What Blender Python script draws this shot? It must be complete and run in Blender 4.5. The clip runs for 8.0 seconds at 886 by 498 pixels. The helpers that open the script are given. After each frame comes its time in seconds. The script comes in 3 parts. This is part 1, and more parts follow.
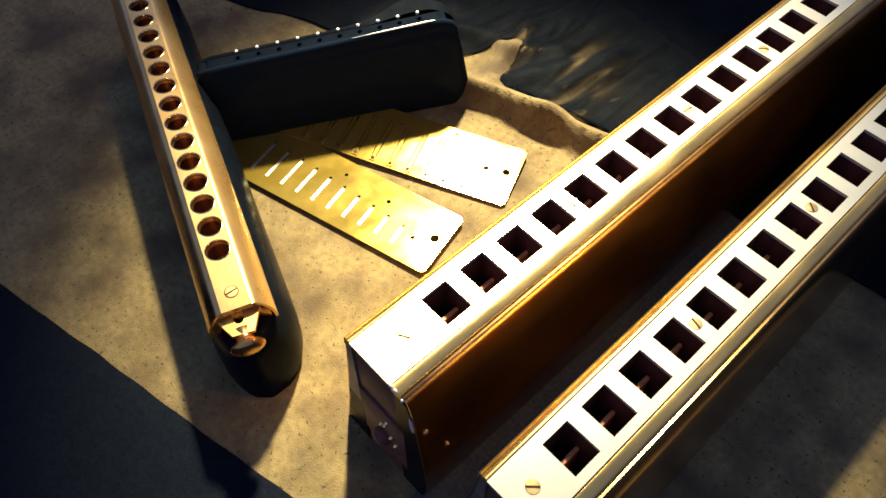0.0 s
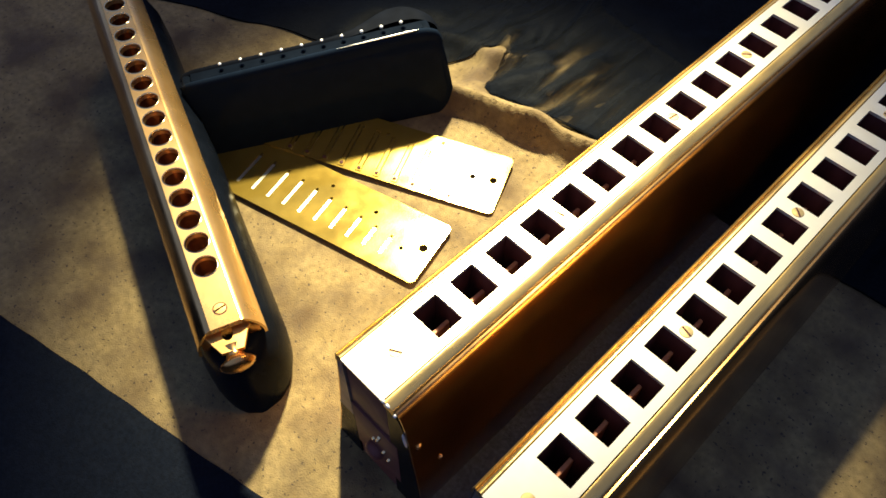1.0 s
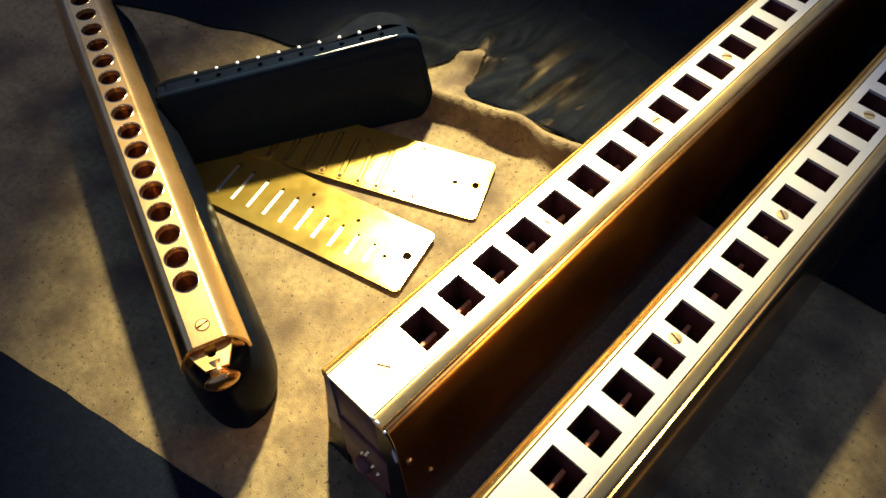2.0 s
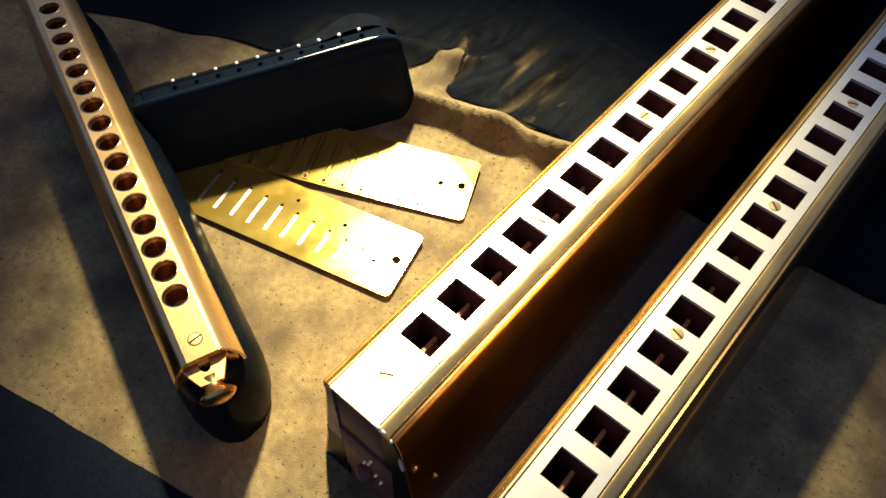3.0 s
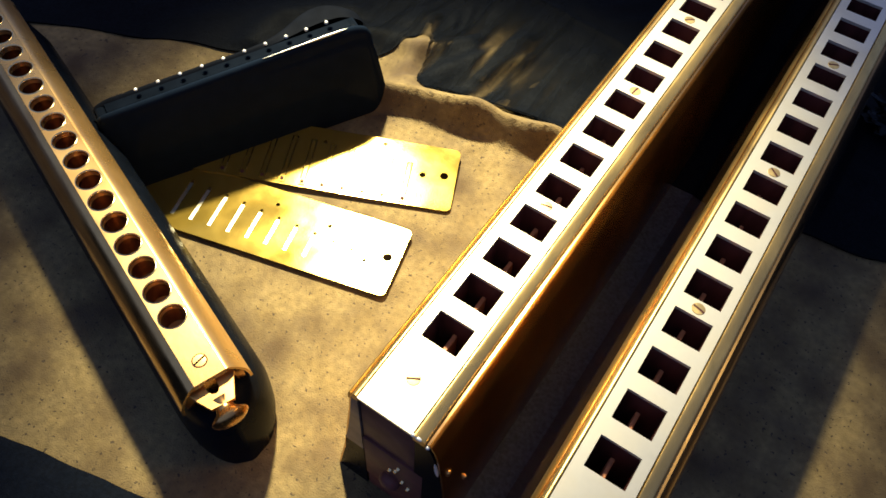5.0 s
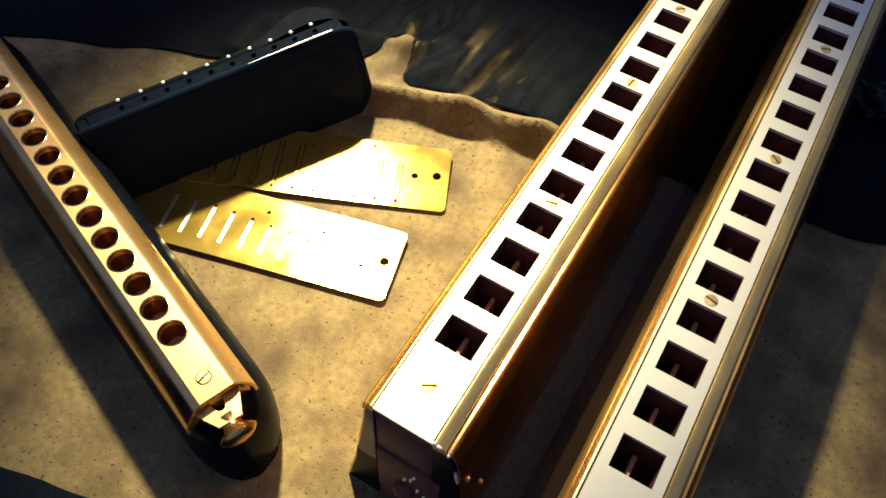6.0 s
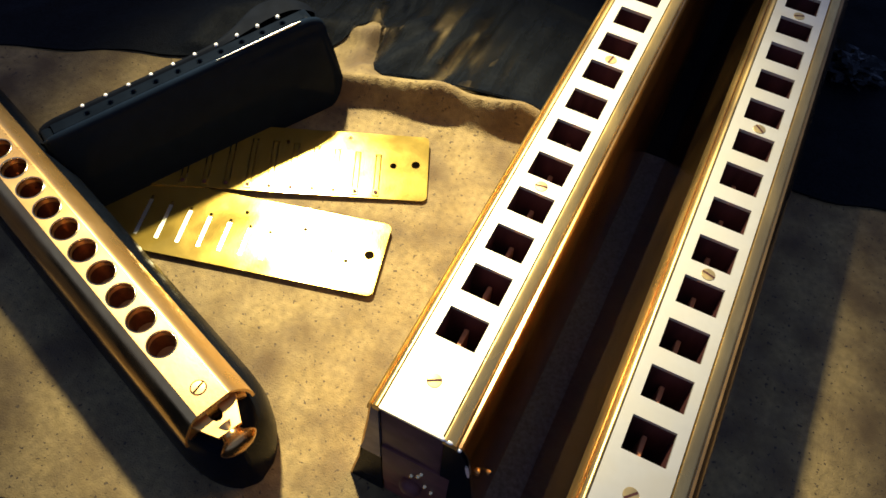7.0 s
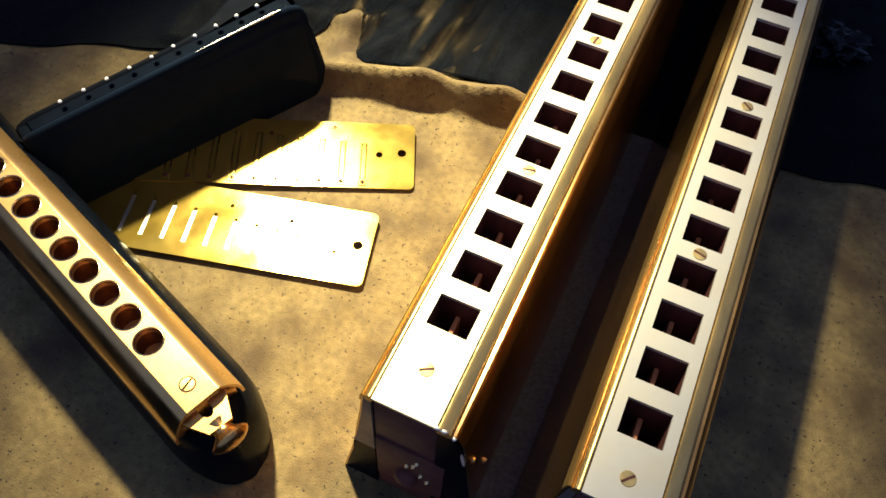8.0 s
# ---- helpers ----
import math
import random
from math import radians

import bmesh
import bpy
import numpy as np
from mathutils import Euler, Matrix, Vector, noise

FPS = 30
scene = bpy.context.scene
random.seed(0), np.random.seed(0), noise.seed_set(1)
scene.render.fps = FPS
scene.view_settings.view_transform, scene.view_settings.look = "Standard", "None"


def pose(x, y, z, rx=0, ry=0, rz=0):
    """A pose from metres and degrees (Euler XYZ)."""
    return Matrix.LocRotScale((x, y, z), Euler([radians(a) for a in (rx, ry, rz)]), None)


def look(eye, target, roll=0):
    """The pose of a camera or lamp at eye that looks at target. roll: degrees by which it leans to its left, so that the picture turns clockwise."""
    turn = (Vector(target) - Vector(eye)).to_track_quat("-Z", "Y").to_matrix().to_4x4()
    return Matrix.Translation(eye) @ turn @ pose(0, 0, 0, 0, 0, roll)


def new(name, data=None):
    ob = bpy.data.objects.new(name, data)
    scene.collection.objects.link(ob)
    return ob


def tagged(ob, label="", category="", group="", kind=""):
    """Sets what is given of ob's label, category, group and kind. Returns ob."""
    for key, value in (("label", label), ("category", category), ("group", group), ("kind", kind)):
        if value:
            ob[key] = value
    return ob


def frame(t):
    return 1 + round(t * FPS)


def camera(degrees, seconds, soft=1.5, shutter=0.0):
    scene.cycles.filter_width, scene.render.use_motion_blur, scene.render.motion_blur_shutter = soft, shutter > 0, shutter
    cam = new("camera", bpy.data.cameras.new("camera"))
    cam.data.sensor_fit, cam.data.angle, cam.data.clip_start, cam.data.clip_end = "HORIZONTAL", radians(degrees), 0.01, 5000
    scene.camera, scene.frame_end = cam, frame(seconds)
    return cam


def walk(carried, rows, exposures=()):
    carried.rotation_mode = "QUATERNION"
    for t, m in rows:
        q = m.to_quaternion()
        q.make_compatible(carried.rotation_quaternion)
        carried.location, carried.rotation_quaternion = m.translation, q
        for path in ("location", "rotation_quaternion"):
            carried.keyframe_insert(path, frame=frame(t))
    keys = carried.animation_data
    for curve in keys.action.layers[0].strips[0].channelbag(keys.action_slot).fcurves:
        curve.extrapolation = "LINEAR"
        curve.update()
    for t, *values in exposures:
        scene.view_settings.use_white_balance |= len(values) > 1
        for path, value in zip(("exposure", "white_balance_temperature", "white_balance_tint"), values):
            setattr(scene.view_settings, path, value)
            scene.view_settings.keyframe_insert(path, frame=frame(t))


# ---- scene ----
CM = 0.01  # all places below are written in centimetres
cam = camera(60.0, 8.0, soft=1.6)
ROWS = [
    (0, (6.973, -11.172, 22.908), (-1.275, -3.481, 6.391), 0.33),
    (0.5, (6.928, -11.152, 22.975), (-1.261, -3.367, 6.472), 0.35),
    (1, (6.742, -11.056, 23.016), (-1.299, -3.075, 6.535), 0.63),
    (1.5, (6.618, -11.001, 23.057), (-1.271, -2.871, 6.575), 0.93),
    (2, (6.339, -10.892, 23.002), (-1.289, -2.557, 6.499), 1.63),
    (3.5, (5.282, -11.382, 22.791), (-1.336, -2.323, 6.234), 3.52),
    (4, (4.887, -11.562, 22.689), (-1.280, -2.329, 6.053), 4.27),
    (4.5, (4.438, -11.661, 22.584), (-1.424, -2.286, 5.918), 4.50),
    (6, (3.159, -11.971, 22.101), (-1.898, -2.104, 5.456), 4.81),
    (6.5, (2.782, -11.942, 22.008), (-1.765, -1.967, 5.280), 5.45),
    (7, (2.424, -12.022, 21.845), (-1.680, -1.996, 5.034), 5.28),
    (7.5, (2.345, -11.920, 21.669), (-1.464, -1.979, 4.738), 5.52),
    (8, (2.414, -11.940, 21.607), (-1.342, -1.995, 4.666), 4.93),
]
walk(cam, [(t, look(Vector(e) * CM, Vector(g) * CM, r)) for t, e, g, r in ROWS],
     [(0.0, 0.28), (1.5, 0.28), (3.5, 0.12), (8.0, 0.03)])

# ---- light: one warm lamp head above and behind, a dim blue room ----
LAMP_AT = Vector((-31, 28, 61))
LAMP_AIM = Vector((-3.6, 0.2, 0))
lamp_data = bpy.data.lights.new("lamp", "SPOT")
lamp_data.energy, lamp_data.color = 94.0, (1.0, 0.915, 0.61)
lamp_data.shadow_soft_size, lamp_data.spot_size, lamp_data.spot_blend = 0.022, radians(24.4), 1.0
lamp = new("lamp", lamp_data)
lamp.matrix_world = look(LAMP_AT * CM, LAMP_AIM * CM)

# a soft disc light added at the lamp as an even fill
fill_light_data = bpy.data.lights.new("lamp_fill", "AREA")
fill_light_data.shape, fill_light_data.size, fill_light_data.energy, fill_light_data.color = "DISK", 0.20, 0.75, (1.0, 0.74, 0.42)
fill_light = new("lamp_fill", fill_light_data)
fill_light.matrix_world = look((LAMP_AT + Vector((-1, 1, 2))) * CM, LAMP_AIM * CM)

world = bpy.data.worlds.new("world")
scene.world = world
world.use_nodes = True
wb = world.node_tree.nodes["Background"]
wb.inputs[0].default_value, wb.inputs[1].default_value = (0.32, 0.46, 1.0, 1), 0.36


# ---- materials ----
def mat(name, color, rough=0.5, metal=0.0, vary=0.15, scale=300.0, bump=0.0, bump_scale=900.0, rough_vary=0.1,
        coat=0.0, stretch=(1, 1, 1), second=None, second_scale=60.0, sheen=0.0, specks=None, ior=1.5):
    m = bpy.data.materials.new(name)
    m.use_nodes = True
    nt = m.node_tree
    b = nt.nodes["Principled BSDF"]
    b.inputs["Metallic"].default_value = metal
    b.inputs["Coat Weight"].default_value = coat
    b.inputs["Coat Roughness"].default_value = 0.08
    b.inputs["IOR"].default_value = ior
    b.inputs["Sheen Weight"].default_value = sheen
    co = nt.nodes.new("ShaderNodeTexCoord")
    mp = nt.nodes.new("ShaderNodeMapping")
    mp.inputs["Scale"].default_value = stretch
    nt.links.new(co.outputs["Object"], mp.inputs[0])

    def noise_at(sc, detail=4.0):
        n = nt.nodes.new("ShaderNodeTexNoise")
        n.inputs["Scale"].default_value, n.inputs["Detail"].default_value = sc, detail
        nt.links.new(mp.outputs[0], n.inputs["Vector"])
        return n.outputs["Fac"]

    def mix(fac, a, c):
        x = nt.nodes.new("ShaderNodeMix")
        x.data_type = "RGBA"
        nt.links.new(fac, x.inputs[0])
        for k, v in ((6, a), (7, c)):
            if isinstance(v, tuple):
                x.inputs[k].default_value = (*v[:3], 1)
            else:
                nt.links.new(v, x.inputs[k])
        return x.outputs[2]

    def ramp(fac, lo, hi, a=0.0, c=1.0):
        r = nt.nodes.new("ShaderNodeMapRange")
        nt.links.new(fac, r.inputs[0])
        for k, v in enumerate((lo, hi, a, c)):
            r.inputs[k + 1].default_value = v
        return r.outputs[0]

    dark = tuple(c * (1 - vary) for c in color)
    light = tuple(min(1, c * (1 + vary)) for c in color)
    col = mix(ramp(noise_at(scale), 0.3, 0.7), dark, light)
    if second:
        col = mix(ramp(noise_at(second_scale, 3.0), 0.42, 0.68), col, second)
    if specks:
        col = mix(ramp(noise_at(specks[0], 2.0), specks[1], specks[1] + 0.05), col, specks[2])
    nt.links.new(col, b.inputs["Base Color"])
    nt.links.new(ramp(noise_at(scale * 0.3), 0.3, 0.7, max(0.02, rough - rough_vary), min(1, rough + rough_vary)), b.inputs["Roughness"])
    if bump:
        u = nt.nodes.new("ShaderNodeBump")
        u.inputs["Strength"].default_value, u.inputs["Distance"].default_value = bump, 0.0006
        nt.links.new(noise_at(bump_scale, 6.0), u.inputs["Height"])
        nt.links.new(u.outputs[0], b.inputs["Normal"])
    return m


SUEDE = mat("tan_suede", (0.215, 0.150, 0.058), 0.92, vary=0.22, scale=420, bump=0.8, bump_scale=1900, second=(0.088, 0.055, 0.023), second_scale=46, specks=(700, 0.645, (0.055, 0.036, 0.018)))
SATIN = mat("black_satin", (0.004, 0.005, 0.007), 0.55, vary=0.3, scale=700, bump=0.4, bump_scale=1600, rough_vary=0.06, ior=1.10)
SHADE_CLOTH = mat("black_shade_fabric", (0.004, 0.006, 0.011), 0.95, vary=0.3, scale=800, bump=0.5, bump_scale=1800, ior=1.18)
FELT = mat("dark_navy_felt", (0.060, 0.072, 0.088), 0.95, vary=0.3, scale=800, bump=0.5, bump_scale=1800, ior=1.35)
NICKEL = mat("satin_nickel", (0.72, 0.67, 0.54), 0.36, 0.50, vary=0.03, scale=300, bump=0.02, bump_scale=900, rough_vary=0.04, second=(0.66, 0.60, 0.46), second_scale=90)
GILT = mat("worn_gilt_brass", (0.68, 0.46, 0.16), 0.33, 0.88, vary=0.16, scale=520, bump=0.08, bump_scale=1500, second=(0.46, 0.30, 0.11), second_scale=130, stretch=(1, 0.3, 1), rough_vary=0.10)
# patches in the cover colour imitate golden light thrown back between the covers
CHROME = mat("coppery_chrome_cover", (0.54, 0.30, 0.10), 0.18, 0.97, vary=0.12, scale=120, bump=0.05, bump_scale=160, second=(0.20, 0.11, 0.05), second_scale=24, rough_vary=0.05)
ROSE = mat("rose_brass", (0.90, 0.55, 0.20), 0.29, 0.82, vary=0.06, scale=200, bump=0.03, bump_scale=900, rough_vary=0.06, second=(0.76, 0.42, 0.13), second_scale=45)
SHADED_FLANK = mat("shaded_rose_brass", (0.86, 0.53, 0.19), 0.17, 1.0, vary=0.10, scale=200, bump=0.04, bump_scale=500, rough_vary=0.08, second=(0.68, 0.38, 0.13), second_scale=45)
SLIDE = mat("gold_slide", (0.90, 0.52, 0.16), 0.38, 1.0, vary=0.1, scale=300, rough_vary=0.08)
PLATE = mat("yellow_brass", (0.46, 0.31, 0.055), 0.13, 0.70, vary=0.06, scale=220, bump=0.02, bump_scale=1500, second=(0.39, 0.255, 0.040), second_scale=70, rough_vary=0.05)
REED = mat("bright_reed", (0.95, 0.88, 0.66), 0.30, 0.9, vary=0.05, scale=400, rough_vary=0.05)
SCREW = mat("brass_screw", (0.70, 0.50, 0.20), 0.34, 0.85, vary=0.12, scale=600, rough_vary=0.08)
BLACK = mat("black_lacquer", (0.004, 0.006, 0.010), 0.16, 0.0, vary=0.2, scale=200, rough_vary=0.03, bump=0.015, bump_scale=300, ior=1.08)
HIGHLIGHT = mat("bright_highlight_metal", (0.95, 0.90, 0.82), 0.42, 1.0, vary=0.1, scale=500, rough_vary=0.1)
DULL = mat("dull_black_lacquer", (0.004, 0.005, 0.008), 0.6, 0.0, vary=0.2, scale=200, bump=0.02, bump_scale=300, ior=1.06)
GLOSS = mat("black_gloss", (0.006, 0.010, 0.018), 0.09, 0.0, vary=0.1, scale=200, rough_vary=0.02, ior=1.08)
EBONY = mat("black_satin_lacquer", (0.004, 0.0055, 0.009), 0.24, 0.0, vary=0.2, scale=200, rough_vary=0.06, bump=0.02, bump_scale=300, ior=1.07)
COMB = mat("red_brown_wood", (0.078, 0.027, 0.025), 0.60, vary=0.3, scale=260, bump=0.2, bump_scale=700, stretch=(1, 1, 0.2), ior=1.2)
BORE = mat("copper_bore", (0.20, 0.075, 0.035), 0.34, 0.9, vary=0.2, scale=500)
MATTE = mat("matte_brass", (0.50, 0.34, 0.16), 0.5, 0.3, vary=0.1, scale=400)
POST = mat("red_post", (0.58, 0.22, 0.09), 0.5, 0.0, vary=0.2, scale=400)
WOOD = mat("dark_table_wood", (0.035, 0.022, 0.014), 0.4, vary=0.3, scale=60, stretch=(1, 8, 1), bump=0.1)
MAROON = mat("maroon_lacquer", (0.145, 0.055, 0.044), 0.5, vary=0.2, scale=200, bump=0.05, bump_scale=400, ior=1.25)
LIT_FLANGE = mat("lit_flange_metal", (0.25, 0.19, 0.15), 0.5, 0.4, vary=0.25, scale=200, bump=0.05, bump_scale=400)
POLISH = mat("polished_gold", (0.95, 0.72, 0.36), 0.16, 1.0, vary=0.05, scale=300, rough_vary=0.04)
COPPER = mat("polished_copper", (0.88, 0.49, 0.16), 0.26, 1.0, vary=0.15, scale=300, rough_vary=0.06, second=(0.45, 0.16, 0.05), second_scale=150)
# pale colour for beads that imitate glints
GLINT = mat("pale_glint", (0.90, 0.88, 0.82), 0.35, 0.5, vary=0.05, scale=400)
FILM = mat("black_film", (0.004, 0.006, 0.008), 0.05, 0.0, vary=0.2, scale=200, bump=0.5, bump_scale=500, ior=1.22)


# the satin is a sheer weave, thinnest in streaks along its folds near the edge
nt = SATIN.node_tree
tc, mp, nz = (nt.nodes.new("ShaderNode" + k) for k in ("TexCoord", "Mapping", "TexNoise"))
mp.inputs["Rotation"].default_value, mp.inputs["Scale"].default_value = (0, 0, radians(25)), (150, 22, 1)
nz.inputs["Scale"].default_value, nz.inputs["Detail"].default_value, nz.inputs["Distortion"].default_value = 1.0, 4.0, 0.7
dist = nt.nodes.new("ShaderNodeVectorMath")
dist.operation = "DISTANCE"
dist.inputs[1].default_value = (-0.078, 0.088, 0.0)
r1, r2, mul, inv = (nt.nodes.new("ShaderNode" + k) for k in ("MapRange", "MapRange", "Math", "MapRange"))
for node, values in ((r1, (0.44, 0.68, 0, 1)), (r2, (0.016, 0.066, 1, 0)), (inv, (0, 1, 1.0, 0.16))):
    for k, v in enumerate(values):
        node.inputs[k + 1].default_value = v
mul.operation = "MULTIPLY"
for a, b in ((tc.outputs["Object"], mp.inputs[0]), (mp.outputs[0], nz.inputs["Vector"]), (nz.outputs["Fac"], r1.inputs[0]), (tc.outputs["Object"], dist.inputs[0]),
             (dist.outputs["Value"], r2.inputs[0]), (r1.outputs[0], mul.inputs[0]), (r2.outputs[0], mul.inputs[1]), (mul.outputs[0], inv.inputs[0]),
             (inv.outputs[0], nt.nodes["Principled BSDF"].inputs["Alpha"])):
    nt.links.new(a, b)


# ---- builders ----
def mesh_of(name, bm, material, smooth=None, closed=True):
    if closed:
        bmesh.ops.recalc_face_normals(bm, faces=bm.faces)
    bmesh.ops.scale(bm, vec=(CM, CM, CM), verts=bm.verts)
    if smooth is not None:
        for f in bm.faces:
            f.smooth = True
        for e in bm.edges:
            e.smooth = len(e.link_faces) == 2 and e.calc_face_angle(0) < radians(smooth)
    me = bpy.data.meshes.new(name)
    bm.to_mesh(me)
    bm.free()
    me.materials.append(material)
    return me


def part(name, bm, material, parent=None, label="", at=None, smooth=35, closed=True):
    ob = new(name, mesh_of(name, bm, material, smooth, closed))
    if parent is not None:
        ob.parent = parent
    if at is not None:
        ob.matrix_basis = at
    return tagged(ob, label)


def thing(name, label, category, x, y, z, rx=0, ry=0, rz=0, group=""):
    ob = new(name)
    ob.empty_display_size = 0.01
    ob.matrix_basis = pose(x * CM, y * CM, z * CM, rx, ry, rz)
    return tagged(ob, label, category, group)


def at_cm(x, y, z, rx=0, ry=0, rz=0):
    return pose(x * CM, y * CM, z * CM, rx, ry, rz)


def box(bm, x0, x1, y0, y1, z0, z1, bevel=0.0, segments=2):
    vs = [bm.verts.new((x, y, z)) for x in (x0, x1) for y in (y0, y1) for z in (z0, z1)]
    fs = [bm.faces.new([vs[k] for k in q]) for q in ((0, 1, 3, 2), (4, 6, 7, 5), (0, 4, 5, 1), (2, 3, 7, 6), (0, 2, 6, 4), (1, 5, 7, 3))]
    if bevel:
        es = list({e for f in fs for e in f.edges})
        bmesh.ops.bevel(bm, geom=es, offset=bevel, segments=segments, affect="EDGES", profile=0.5)
    return bm


def disc_stack(bm, rings, n=24, axis="Z"):
    """A turned solid: rings of (radius, height)."""
    loops = []
    for r, h in rings:
        ps = [(r * math.cos(2 * math.pi * k / n), r * math.sin(2 * math.pi * k / n), h) for k in range(n)]
        if axis == "X":
            ps = [(c, a, b) for a, b, c in ps]
        loops.append([bm.verts.new(p) for p in ps])
    for a, b in zip(loops, loops[1:]):
        for k in range(n):
            bm.faces.new((a[k], a[(k + 1) % n], b[(k + 1) % n], b[k]))
    bm.faces.new(loops[0])
    bm.faces.new(loops[-1])
    return bm


def extrude_profile(bm, pts, y0, y1, steps=1, caps=True, shape=None):
    """A closed outline of (x, z), carried along y; shape(y) gives (scale of x, scale of z)."""
    loops = []
    for k in range(steps + 1):
        y = y0 + (y1 - y0) * k / steps
        sx, sz = shape(y) if shape else (1, 1)
        loops.append([bm.verts.new((x * sx, y, z * sz)) for x, z in pts])
    n = len(pts)
    for a, b in zip(loops, loops[1:]):
        for k in range(n):
            bm.faces.new((a[k], a[(k + 1) % n], b[(k + 1) % n], b[k]))
    if caps:
        bm.faces.new(loops[0])
        bm.faces.new(loops[-1])
    return bm


def curve_strip(centre, thick):
    """The closed outline of a sheet of some thickness along an open line of (x, z)."""
    out, back = [], []
    for k, p in enumerate(centre):
        a, b = Vector(centre[max(0, k - 1)]), Vector(centre[min(len(centre) - 1, k + 1)])
        d = (b - a).normalized()
        nrm = Vector((-d.y, d.x)) * thick / 2
        out.append(tuple(Vector(p) + nrm))
        back.append(tuple(Vector(p) - nrm))
    return out + back[::-1]


def pierced_plate(bm, xs, ys, holes, z0, z1):
    """A plate on a grid of lines, with the cells in holes left open through its thickness."""
    grid = {}

    def v(i, j, z):
        if (i, j, z) not in grid:
            grid[i, j, z] = bm.verts.new((xs[i], ys[j], z))
        return grid[i, j, z]
    nx, ny = len(xs) - 1, len(ys) - 1
    solid = {(i, j) for i in range(nx) for j in range(ny)} - set(holes)
    for i, j in solid:
        for z in (z0, z1):
            bm.faces.new((v(i, j, z), v(i + 1, j, z), v(i + 1, j + 1, z), v(i, j + 1, z)))
        for di, dj, (a, b) in ((-1, 0, ((0, 0), (0, 1))), (1, 0, ((1, 0), (1, 1))), (0, -1, ((0, 0), (1, 0))), (0, 1, ((0, 1), (1, 1)))):
            if (i + di, j + dj) not in solid:
                p, q = (i + a[0], j + a[1]), (i + b[0], j + b[1])
                bm.faces.new((v(*p, z0), v(*q, z0), v(*q, z1), v(*p, z1)))
    return bm


def ring_cells(bm, x0, x1, y0, y1, centres, radius, z0, z1, n=28):
    """A plate along x with a row of round holes through it: one cell a hole, and the ends."""
    cuts = [x0] + [(a + b) / 2 for a, b in zip(centres, centres[1:])]
    half = (centres[1] - centres[0]) / 2
    cuts = [centres[0] - half] + cuts[1:] + [centres[-1] + half]
    for c, a, b in zip(centres, cuts, cuts[1:]):
        angles = sorted([2 * math.pi * k / n for k in range(n)] + [math.atan2(y, x) % (2 * math.pi) for x in (a - c, b - c) for y in (y0, y1)])
        loops = {}
        for z in (z0, z1):
            outer, inner = [], []
            for g in angles:
                dx, dy = math.cos(g), math.sin(g)
                s = min([(b - c) / dx if dx > 1e-9 else (a - c) / dx if dx < -1e-9 else 1e9, y1 / dy if dy > 1e-9 else y0 / dy if dy < -1e-9 else 1e9])
                outer.append(bm.verts.new((c + dx * s, dy * s, z)))
                # the rim is let in a little at the upper face
                inner.append(bm.verts.new((c + dx * (radius + (0.035 if z == z1 else 0)), dy * (radius + (0.035 if z == z1 else 0)), z)))
            loops[z] = outer, inner
            m = len(angles)
            for k in range(m):
                bm.faces.new((outer[k], outer[(k + 1) % m], inner[(k + 1) % m], inner[k]))
        m = len(angles)
        lip = [bm.verts.new((c + math.cos(g) * radius, math.sin(g) * radius, z1 - 0.05)) for g in angles]
        for k in range(m):
            j = (k + 1) % m
            bm.faces.new((loops[z1][1][k], loops[z1][1][j], lip[j], lip[k]))
            bm.faces.new((lip[k], lip[j], loops[z0][1][j], loops[z0][1][k]))
    for a, b in ((x0, cuts[0]), (cuts[-1], x1)):
        box(bm, a, b, y0, y1, z0, z1)
    bmesh.ops.remove_doubles(bm, verts=bm.verts, dist=1e-5)
    return bm


def screw(parent, x, y, z, turn, r=0.17, material=None, slot=None):
    """A slotted, slightly domed screw head."""
    bm = bmesh.new()
    disc_stack(bm, [(r, -0.05), (r, 0.004), (r * 0.93, 0.014), (r * 0.4, 0.018), (0.01, 0.019)], 20)
    head = part("screw", bm, material or SCREW, parent, at=at_cm(x, y, z, 0, 0, turn))
    sl = bmesh.new()
    box(sl, -r * 0.92, r * 0.92, -0.026, 0.026, 0.002, 0.0225)
    part("slot", sl, slot or COMB, head, smooth=None)
    return head


# ---- table ----
def slab(name, x0, x1, y0, y1, z0, z1, material):
    bm = bmesh.new()
    box(bm, x0, x1, y0, y1, z0, z1)
    return tagged(part(name, bm, material, smooth=None), kind="structure")


slab("ground", -160, 160, -160, 160, -4, -0.6, WOOD)


